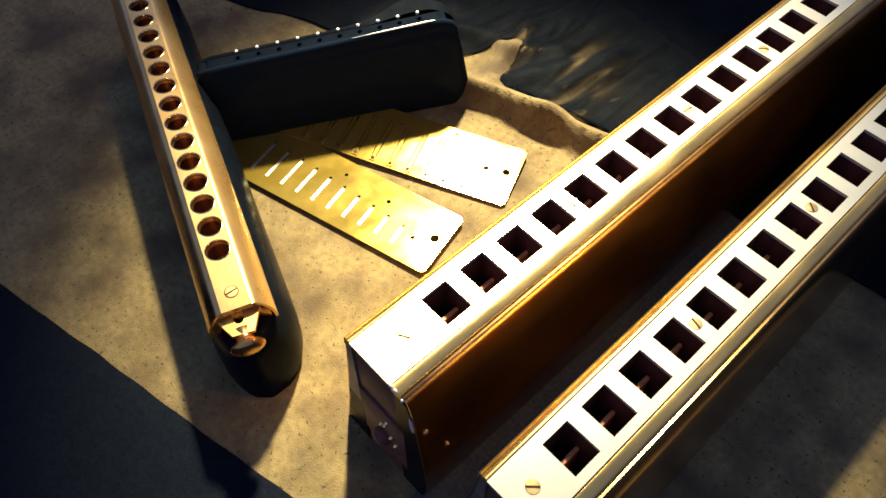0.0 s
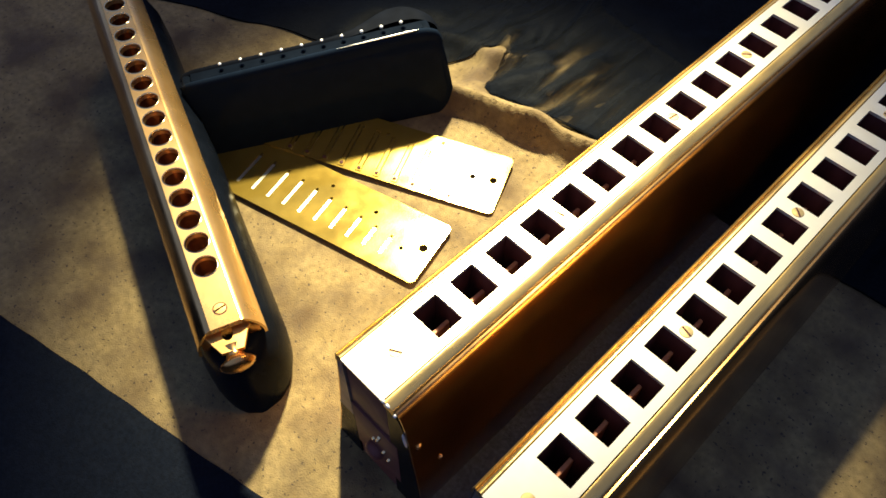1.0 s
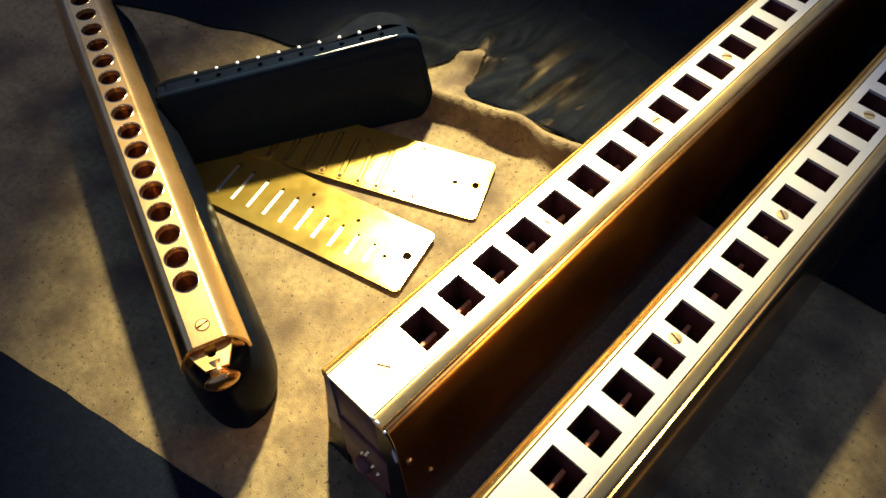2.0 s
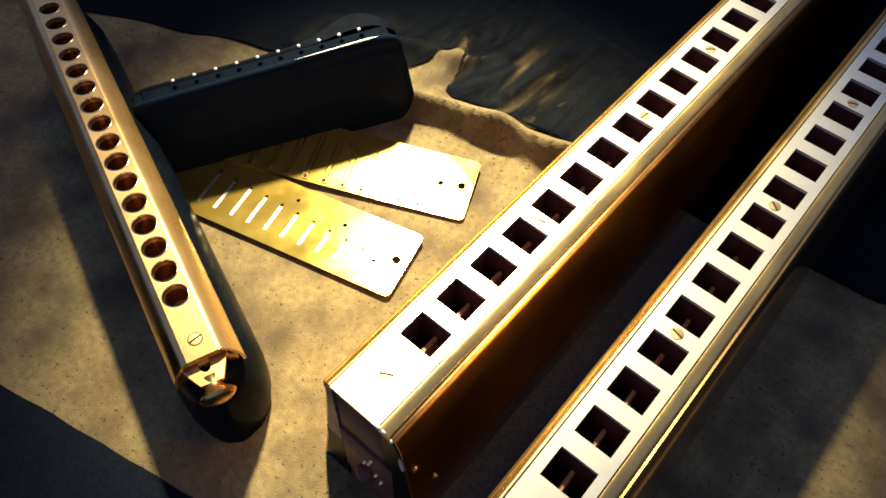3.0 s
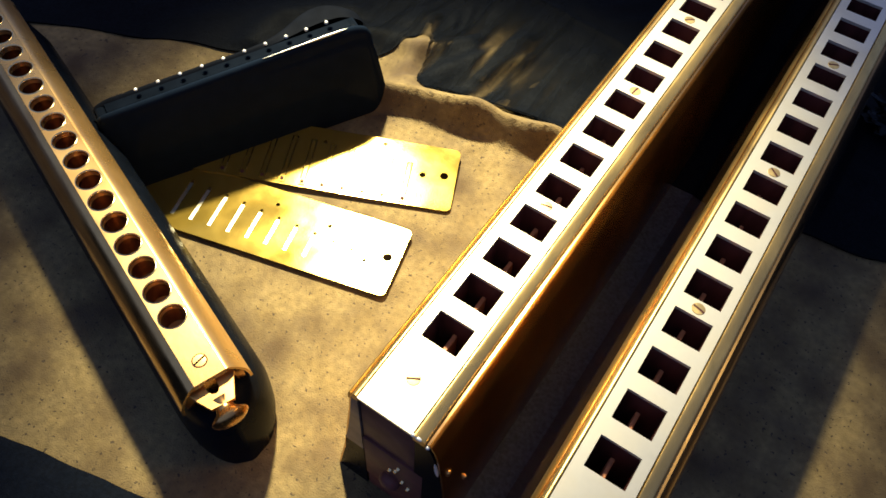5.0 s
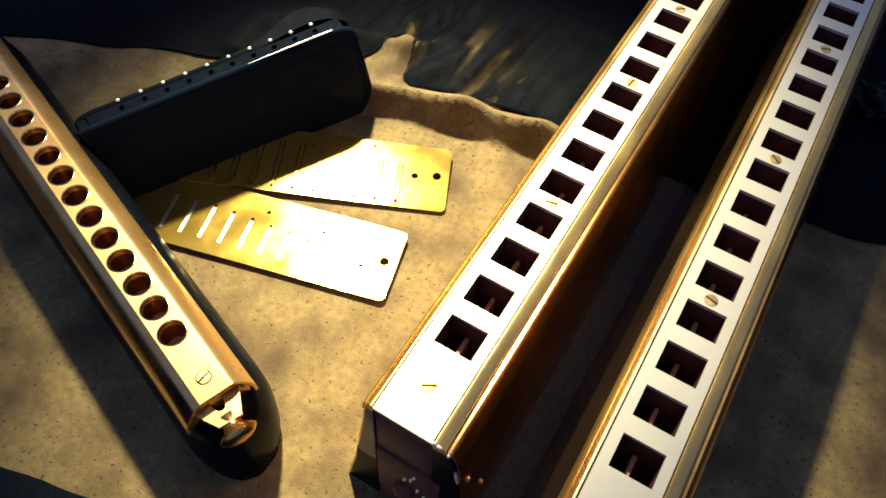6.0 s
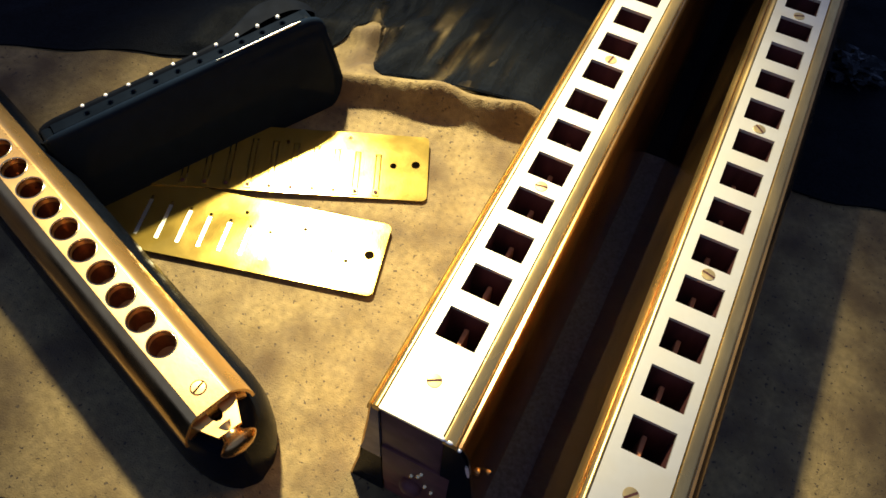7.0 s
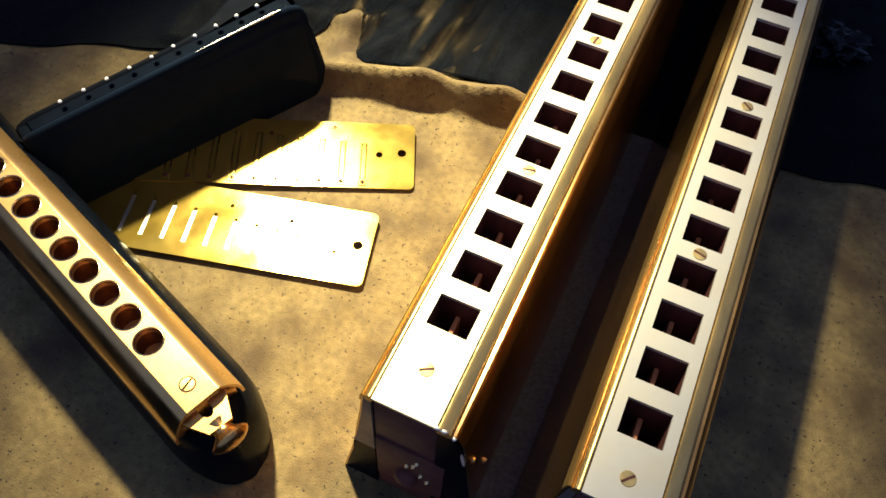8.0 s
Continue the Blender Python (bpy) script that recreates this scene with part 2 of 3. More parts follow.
# ---- an assumed desk lamp added round the spot, unseen outside the view ----
def assumed_desk_lamp():
    t = thing("assumed_desk_lamp", "assumed desk lamp, unseen, dark metal with a cone shade, switched on", "lamp", -46, 46, -0.6)
    foot = Vector((-46, 46, -0.6))
    bm = bmesh.new()
    disc_stack(bm, [(9, 0), (9, 1.2), (8, 2.0), (1.2, 2.6), (1.0, 3.0)], 32)
    part("base", bm, EBONY, t)
    bm = bmesh.new()
    disc_stack(bm, [(0.8, 0), (0.8, 70)], 16)
    part("pole", bm, EBONY, t, at=at_cm(0, 0, 2.5))
    axis = (LAMP_AIM - LAMP_AT).normalized()
    back = LAMP_AT - axis * 9 - foot
    top = Vector((0, 0, 72))
    bm = bmesh.new()
    disc_stack(bm, [(0.7, 0), (0.7, (back - top).length)], 14)
    part("arm", bm, EBONY, t, at=Matrix.Translation(top * CM) @ (back - top).to_track_quat("Z", "Y").to_matrix().to_4x4())
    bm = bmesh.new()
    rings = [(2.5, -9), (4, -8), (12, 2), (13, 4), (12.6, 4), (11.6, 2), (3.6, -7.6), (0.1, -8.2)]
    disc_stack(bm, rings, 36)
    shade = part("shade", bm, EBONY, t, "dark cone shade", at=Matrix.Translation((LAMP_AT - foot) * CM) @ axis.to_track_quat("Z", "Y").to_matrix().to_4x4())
    return t


assumed_desk_lamp()


# ---- the cloths ----
def bell(d, w):
    return math.exp(-(d / w) ** 2)


def edge_y(x):
    """Where the black satin begins, as y over x."""
    pts = ((-60, -14), (-30, -3.0), (-21.5, 1.5), (-17, 3.7), (-13, 5.5), (-11.5, 6.8), (-10.9, 8.2), (-10.4, 9.3), (-9.9, 9.4), (-9.5, 8.6), (-9.15, 7.2), (-8.7, 6.5), (-7.6, 6.4), (-6.7, 6.75), (-6.1, 7.15), (-5.4, 6.95), (-4.5, 7.05), (-3, 7.5), (2, 8.5), (7.4, 9.3), (10.9, 10.1), (30, 13), (60, 16))
    for (a, c), (b, d) in zip(pts, pts[1:]):
        if a <= x <= b:
            return c + (d - c) * (x - a) / (b - a)
    return pts[0][1] if x < pts[0][0] else pts[-1][1]


FOLDS = (  # ridge lines of the satin, with width and height
    (((-9.5, 6.6), (-9.8, 7.6), (-9.9, 8.6), (-10.6, 10.2)), 0.50, 0.62),
    (((-8.9, 6.7), (-8.4, 8.2), (-7.8, 9.4), (-6.6, 11.6)), 0.42, 0.58),
    (((-7.0, 8.7), (-6.7, 9.8), (-6.2, 10.7)), 0.34, 0.50),
    (((-5.5, 8.0), (-4.95, 9.8), (-4.7, 11.8)), 0.45, 0.30),
    (((-4.3, 8.4), (-4.0, 10.0), (-3.7, 12.4)), 0.40, 0.26),
    (((-3.2, 8.9), (-2.8, 11.0)), 0.35, 0.25),
    (((-12.6, 7.9), (-11.0, 8.6), (-9.9, 8.4), (-8.6, 10.2)), 0.40, 0.58),
    (((-9.5, 14.6), (-4.1, 14.1), (-1.0, 13.6)), 0.10, 0.16),
    (((-15.8, 4.9), (-15.8, 6.8), (-13.8, 8.8)), 0.60, 0.50),
)


def line_distance(x, y, line):
    best = 1e9
    for (ax, ay), (bx, by) in zip(line, line[1:]):
        k = max(0.0, min(1.0, ((x - ax) * (bx - ax) + (y - ay) * (by - ay)) / ((bx - ax) ** 2 + (by - ay) ** 2)))
        best = min(best, math.hypot(x - ax - k * (bx - ax), y - ay - k * (by - ay)))
    return best


def tan_z(x, y):
    z = 0.10 * (noise.noise((x * 0.16, y * 0.16, 0.3)) - 0.15)
    if -1.5 < x < 6.2:
        return min(z, 0.0)
    # the long ridge pushed up in front of the satin
    d = y - (5.40 + 0.31 * (x + 9.6) - 0.009 * (x + 9.6) ** 2 + 0.05 * math.sin(2.1 * x))
    if abs(d) < 3:
        z += (1.34 + 0.12 * math.sin(1.7 * x)) * (bell(d, 0.34) if d < 0 else bell(d, 0.9)) * math.exp(-((x + 6.1) / 4.7) ** 6) * (1 + 0.12 * noise.noise((x * 0.9, y * 0.4, 7.0)))
    if -18 < x < 0 and y > 5.2:
        for line, w, h in FOLDS[:7]:
            e = line_distance(x, y, line)
            if e < 1.5:
                z += 0.75 * h * bell(e, w)
    # a few shallow folds on the far side of the round-holed one
    z += 0.10 * bell(x + 0.55 * y + 17.5, 0.9) + 0.08 * bell(x + 0.5 * y + 21.5, 1.3)
    return z if y > 4.2 or x < -17 else z * 0.35


def sheet(name, x0, x1, y0, y1, nx, ny, height, material, label, inside=lambda x, y: True, thick=0.12):
    bm = bmesh.new()
    g = {}
    for i in range(nx + 1):
        for j in range(ny + 1):
            x, y = x0 + (x1 - x0) * i / nx, y0 + (y1 - y0) * j / ny
            p = height(x, y)
            g[i, j] = bm.verts.new(p if isinstance(p, tuple) else (x, y, p))
    for i in range(nx):
        for j in range(ny):
            x, y = x0 + (x1 - x0) * (i + 0.5) / nx, y0 + (y1 - y0) * (j + 0.5) / ny
            if inside(x, y):
                f = bm.faces.new((g[i, j], g[i + 1, j], g[i + 1, j + 1], g[i, j + 1]))
                f.normal_update()
                if f.normal.z < 0:
                    f.normal_flip()
    ob = part(name, bm, material, smooth=60, closed=False)
    so = ob.modifiers.new("thickness", "SOLIDIFY")
    so.thickness, so.offset = thick * CM, -1
    return tagged(ob, label, "cloth")


sheet("tan_cloth", -36, 24, -14, 16, 480, 240, tan_z, SUEDE, "tan brown suede cloth, speckled and softly creased", thick=0.2)


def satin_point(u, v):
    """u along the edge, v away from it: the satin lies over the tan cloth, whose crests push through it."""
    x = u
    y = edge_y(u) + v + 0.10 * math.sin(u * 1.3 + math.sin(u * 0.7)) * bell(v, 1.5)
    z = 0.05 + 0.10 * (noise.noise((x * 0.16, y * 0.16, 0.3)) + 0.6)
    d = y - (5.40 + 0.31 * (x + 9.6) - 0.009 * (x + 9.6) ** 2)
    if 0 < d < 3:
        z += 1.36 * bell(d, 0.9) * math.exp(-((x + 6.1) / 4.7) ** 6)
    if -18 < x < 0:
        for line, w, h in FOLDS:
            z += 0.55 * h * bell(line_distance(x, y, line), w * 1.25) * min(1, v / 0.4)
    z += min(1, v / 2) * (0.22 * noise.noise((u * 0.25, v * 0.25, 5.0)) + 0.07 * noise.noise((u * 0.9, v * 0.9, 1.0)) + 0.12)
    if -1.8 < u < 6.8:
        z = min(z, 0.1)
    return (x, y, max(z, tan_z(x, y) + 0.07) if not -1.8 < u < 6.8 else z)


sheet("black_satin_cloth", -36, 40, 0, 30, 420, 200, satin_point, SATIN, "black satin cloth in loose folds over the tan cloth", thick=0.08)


# a black cloth sheet whose colour also stands in for the near corner's shade
def shade_cloth_point(u, v):
    e = -9.6 + 0.238 * u + 0.12 * noise.noise((u * 0.6, 0, 3))
    return (u, e - v, 0.16 + 0.05 * noise.noise((u * 0.3, v * 0.3, 9)) - 0.1 * bell(v, 0.25))


sheet("black_shade_cloth", -36, 24, 0, 18, 120, 50, shade_cloth_point, SHADE_CLOTH, "plain black cloth with a straight soft edge, its black imitating corner shade", thick=0.08)


def strip_point(u, v):
    return (u + 0.15 * noise.noise((v * 0.4, 2.0, 0)), v, (0.09 + 0.04 * noise.noise((u * 0.8, v * 0.5, 4))) * min(1, max(0.2, (9.3 - v) / 1.5)))


sheet("felt_strip", 1.45, 3.55, -9.7, 9.1, 12, 80, strip_point, FELT, "narrow dark navy felt strip lying between the long harmonicas", thick=0.08)


# ---- the two long ones with square holes ----
Q = 1.3      # hole spacing
HOLES = 24
TOP = 6.5
CORNER = 0.742


def long_harmonica(label, x, y, turn, near, screws, hinge):
    far = 20.5 * Q + 1.5
    t = thing("long_harmonica", label, "harmonica", x, y, 0, 0, 0, turn, group="long harmonicas")
    # mouth plate, pierced with one row of square holes
    ys, cells = [near], []
    for k in range(HOLES):
        c = (k + 1 - 4.5) * Q
        cells.append((1, len(ys)))
        ys += [c - 0.415, c + 0.415]
    ys.append(far)
    bm = bmesh.new()
    pierced_plate(bm, [-CORNER, -0.48, 0.50, CORNER], ys, cells, TOP - 0.10, TOP)
    part("mouth_plate", bm, NICKEL, t, "satin nickel plate with a row of square holes", smooth=None)
    # comb: the wooden body with a chamber under each hole
    bm = bmesh.new()
    box(bm, -0.72, 0.72, near + 0.12, far - 0.1, 0.3, TOP - 2.2)
    box(bm, -0.72, -0.49, near + 0.12, far - 0.1, TOP - 2.2, TOP - 0.102)
    box(bm, 0.51, 0.72, near + 0.12, far - 0.1, TOP - 2.2, TOP - 0.102)
    edges = [near + 0.12] + ys[1:-1] + [far - 0.1]
    for a, b in zip(edges[0::2], edges[1::2]):
        box(bm, -0.49, 0.51, a, b, TOP - 2.2, TOP - 0.102)
    part("comb", bm, COMB, t, "red-brown wooden comb", smooth=None)
    for k in range(HOLES):
        c = (k + 1 - 4.5) * Q
        bm = bmesh.new()
        box(bm, -0.06, 0.06, c - 0.41, c + 0.41, TOP - 2.2, TOP - 0.75, 0.02, 1)
        part("divider", bm, POST, t, smooth=None)
    # rolled rims and bulging covers on both sides
    for s in (-1, 1):
        e = 0.08 if s > 0 else 0.0
        rim = [(0.755, TOP - 0.16), (0.765, TOP - 0.03), (0.785, TOP + 0.008), (0.82, TOP + 0.012), (0.88, TOP - 0.004), (0.94 + e, TOP - 0.035), (0.99 + e, TOP - 0.08), (1.015 + e, TOP - 0.14), (1.02 + e, TOP - 0.20), (1.0 + e, TOP - 0.3), (0.755, TOP - 0.3)]
        if s < 0:  # slimmer on this side
            rim = [(0.755 + (a - 0.755) * 0.65, b) for a, b in rim]
        bm = bmesh.new()
        extrude_profile(bm, [(s * a, b) for a, b in rim], near + 0.02, far)
        part("rim", bm, GILT, t, "worn gilt brass rim", smooth=50)
        if s > 0:  # a rounded shoulder, then a long swelling side
            side = [(1.00 + e, TOP - 0.26), (1.03 + e, TOP - 0.17), (1.08 + e, TOP - 0.16), (1.12 + e, TOP - 0.21), (1.18 + e, TOP - 0.30), (1.24 + e, TOP - 0.43), (1.30 + e, TOP - 0.62), (1.43, TOP - 0.92), (1.50, TOP - 1.4), (1.58, TOP - 2.1), (1.68, TOP - 3.0), (1.77, TOP - 3.8), (1.84, TOP - 4.6), (1.84, TOP - 5.4), (1.76, TOP - 6.1), (1.66, 0.02)]
        else:  # flaring evenly down to the cloth
            side = [(0.91, TOP - 0.24), (0.95, TOP - 0.16), (0.98, TOP - 0.19), (1.01, TOP - 0.5), (1.07, TOP - 1.2), (1.22, TOP - 2.4), (1.34, TOP - 3.5), (1.48, TOP - 4.5), (1.66, TOP - 5.5), (1.82, 0.02)]
        if s < 0:
            lip = [(0.955, TOP - 0.19), (0.98, TOP - 0.15), (1.005, TOP - 0.19), (1.03, TOP - 0.29), (1.045, TOP - 0.42), (1.055, TOP - 0.55)]
            bm = bmesh.new()
            extrude_profile(bm, curve_strip([(s * a, b) for a, b in lip], 0.05), near + 0.055, far)
            part("lip", bm, GILT, t, "rolled gilt lip of the cover", smooth=50)
        bm = bmesh.new()
        extrude_profile(bm, curve_strip([(s * a, b) for a, b in side], 0.05), near + 0.06, far)
        part("cover", bm, CHROME, t, "dark mirror-like coppery cover, gold and dark patches imitating reflected light", smooth=50)
        if s < 0:
            continue
        for xx, yy, zz, r in ((1.555, near + 0.33, 4.6, 0.10), (1.72, near + 0.92, 3.05, 0.075)):
            bm = bmesh.new()
            disc_stack(bm, [(r, -0.05), (r, 0.05), (r * 0.65, 0.09), (0.02, 0.10)], 16, "X")
            part("rivet", bm, COPPER, t, "brass rivet", at=at_cm(xx, yy, zz, 0, -14, 0))
    # end block and its strip
    bm = bmesh.new()
    box(bm, -0.78, 0.78, near + 0.10, near + 0.5, 0.0, TOP - 0.11, 0.04)
    part("end_block", bm, MAROON, t, "dark red-brown lacquered end")
    for s in (-1, 1):
        bm = bmesh.new()
        if s > 0:
            flange = [(0.80, 0.02), (1.62, 0.02), (1.72, TOP - 6.1), (1.80, TOP - 5.4), (1.80, TOP - 4.6), (1.73, TOP - 3.8), (1.64, TOP - 3.0), (1.54, TOP - 2.1), (1.45, TOP - 1.4), (1.37, TOP - 0.95), (1.22, TOP - 0.50), (0.80, TOP - 0.32)]
        else:
            flange = [(0.80, 2.9), (1.40, 2.9), (1.31, TOP - 3.3), (1.18, TOP - 2.4), (1.05, TOP - 1.2), (0.97, TOP - 0.32), (0.80, TOP - 0.32)]
        extrude_profile(bm, [(s * a, b) for a, b in flange], near + 0.05, near + 0.13)
        # flange colour imitates light: grey reflection on the left, dark on the right
        part("end_flange", bm, LIT_FLANGE if s < 0 else EBONY, t, "metal end flange, coloured grey for the cloth it reflects" if s < 0 else "metal end flange, coloured dark for its unlit side")
    bm = bmesh.new()
    extrude_profile(bm, [(-0.80, 0.02), (-1.78, 0.02), (-1.63, TOP - 5.5), (-1.45, TOP - 4.5), (-1.38, 2.86), (-0.80, 2.86)], near + 0.06, near + 0.12)
    part("end_foot", bm, EBONY, t, "dark lower end of the cover")
    # pale beads imitate the sparkles and long highlight at the end corner
    bm = bmesh.new()
    for xx, zz, w, h in ((0.76, TOP - 0.03, 0.07, 0.05), (0.90, TOP - 0.05, 0.10, 0.05), (1.15, TOP - 0.22, 0.05, 0.05), (1.42, TOP - 1.30, 0.035, 0.34)):
        made = bmesh.ops.create_uvsphere(bm, u_segments=12, v_segments=8, radius=1.0)["verts"]
        for v in made:
            v.co = Vector((xx + v.co.x * w - (v.co.z * 0.06 if h > 0.2 else 0), near + 0.03 + v.co.y * 0.05, zz + v.co.z * h))
    part("corner_glint", bm, GLINT, t, "pale beads standing in for glints on the crimped corner")
    for yy, turn_ in screws:
        screw(t, 0.02, yy, TOP, turn_)
    if hinge:
        bm = bmesh.new()
        box(bm, -0.75, 1.05, near + 0.03, near + 0.12, 1.2, 3.9, 0.02)
        leaf = part("latch", bm, MAROON, t, "dark red-brown plate on the lower end")
        bm = bmesh.new()
        disc_stack(bm, [(0.30, 0), (0.31, 0.10), (0.26, 0.20), (0.16, 0.27), (0.02, 0.30)], 24)
        part("knob", bm, MAROON, leaf, "round dark red knob", at=at_cm(0.10, near + 0.03, 2.1, 90))
        for xx, zz in ((0.10, 2.95), (0.36, 3.45), (0.28, 3.16), (0.48, 2.62), (0.66, 2.35)):
            bm = bmesh.new()
            disc_stack(bm, [(0.06, 0), (0.06, 0.05), (0.036, 0.09), (0.01, 0.10)], 14)
            part("bolt", bm, POLISH, leaf, "bright round bolt head", at=at_cm(xx, near + 0.03, zz, 90))
    return t


long_harmonica("long nickel harmonica with square holes and gilt rims, beside brass plates", 0, 0, 0, -7.03, ((-5.95, 30), (0, 12), (5.2, 80), (9.1, 40)), True)
long_harmonica("long nickel harmonica with square holes, parallel to its twin", 4.535, -0.5, 0.5, -6.43, ((-5.8, 45), (0, -15), (5.2, -40), (10.4, 25)), False)


# ---- the reed plates ----
def corner_poly(x0, x1, y0, y1, r, n=5):
    pts = []
    for cx, cy, a0 in ((x1 - r, y1 - r, 0), (x0 + r, y1 - r, 90), (x0 + r, y0 + r, 180), (x1 - r, y0 + r, 270)):
        pts += [(cx + r * math.cos(radians(a0 + 90 * k / n)), cy + r * math.sin(radians(a0 + 90 * k / n))) for k in range(n + 1)]
    return pts


def cut_plate(bm, outer, inner, z0, z1):
    """A flat plate with an outline and cut-outs, all lists of (x, y)."""
    edges = []
    for loop in (outer, *inner):
        vs = [bm.verts.new((a, b, z0)) for a, b in loop]
        edges += [bm.edges.new((vs[k], vs[(k + 1) % len(vs)])) for k in range(len(vs))]
    bmesh.ops.triangle_fill(bm, use_beauty=True, use_dissolve=False, edges=edges)
    made = bmesh.ops.extrude_face_region(bm, geom=list(bm.faces))
    bmesh.ops.translate(bm, vec=(0, 0, z1 - z0), verts=[v for v in made["geom"] if isinstance(v, bmesh.types.BMVert)])
    return bm


def round_hole(a, b, r, n=18):
    return [(a + r * math.cos(2 * math.pi * k / n), -b + r * math.sin(2 * math.pi * k / n)) for k in range(n)]


def reed_plate(label, x, y, z, turn, tilt, rock, a0, a1, b1, reeds, holes, riveted):
    """a runs from the treble end towards the bass end, b across the plate (-y here)."""
    t = thing("reed_plate", label, "reed plate", x, y, z, tilt, rock, turn, group="reed plates")
    inner = [round_hole(a, b, r) for a, b, r in holes]
    for a, lo, hi in reeds:
        if riveted:
            inner.append([(a - 0.11, -hi - 0.03), (a + 0.11, -hi - 0.03), (a + 0.11, -lo - 0.14), (a - 0.11, -lo - 0.14)])
        else:
            inner.append([(a - 0.07, -hi), (a + 0.07, -hi), (a + 0.07, -lo), (a - 0.07, -lo)])
            inner.append(round_hole(a, hi + 0.08, 0.06, 10))
    bm = bmesh.new()
    cut_plate(bm, corner_poly(a0, a1, -b1, 0.0, 0.2), inner, 0.03, 0.08)
    part("plate", bm, PLATE, t, "yellow brass plate", smooth=None)
    for k, (a, lo, hi) in enumerate(reeds):
        r = bmesh.new()
        if riveted:
            box(r, -0.12, 0.12, -lo - 0.14, -lo + 0.14, 0.08, 0.115, 0.01, 1)
            box(r, -0.068, 0.068, -hi, -lo - 0.13, 0.055, 0.088)
        else:
            box(r, -0.062, 0.062, -hi + 0.01, -lo - 0.01, 0.02, 0.066)
        reed = part("reed", r, PLATE if riveted else REED, t, at=at_cm(a, 0, 0, 0.0), smooth=None)
        if riveted:
            rv = bmesh.new()
            disc_stack(rv, [(0.075, 0.105), (0.07, 0.145), (0.02, 0.16)], 12)
            part("rivet", rv, COMB, reed, at=at_cm(0, -lo, 0))
    return t


def turn_of(ux, uy):
    return math.degrees(math.atan2(uy, ux))


reed_plate("flat yellow brass reed plate with ten narrow slots, overlapping another", -4.16, -1.86, 0.13, turn_of(-0.965, -0.262), -1.0, 0.0, -0.10, 9.7, 2.82,
           [(1.62 + 0.722 * k, 0.53, 1.28 + 0.08 * k) for k in range(10)], [(0.35, 1.49, 0.17), (4.80, 2.19, 0.075), (2.70, 1.98, 0.085), (1.05, 1.10, 0.08)], False)
reed_plate("flat yellow brass reed plate with riveted reeds, half in shadow", -4.26, 2.42, 0.06, turn_of(-0.906, -0.423), -3.7, -1.1, 0.02, 9.9, 2.78,
           [(1.81 + 0.742 * k, 0.22, 1.85 + 0.06 * k) for k in range(10)], [(0.47, 1.51, 0.155), (1.27, 1.41, 0.12), (2.89, 2.52, 0.085), (5.11, 2.16, 0.085)], True)


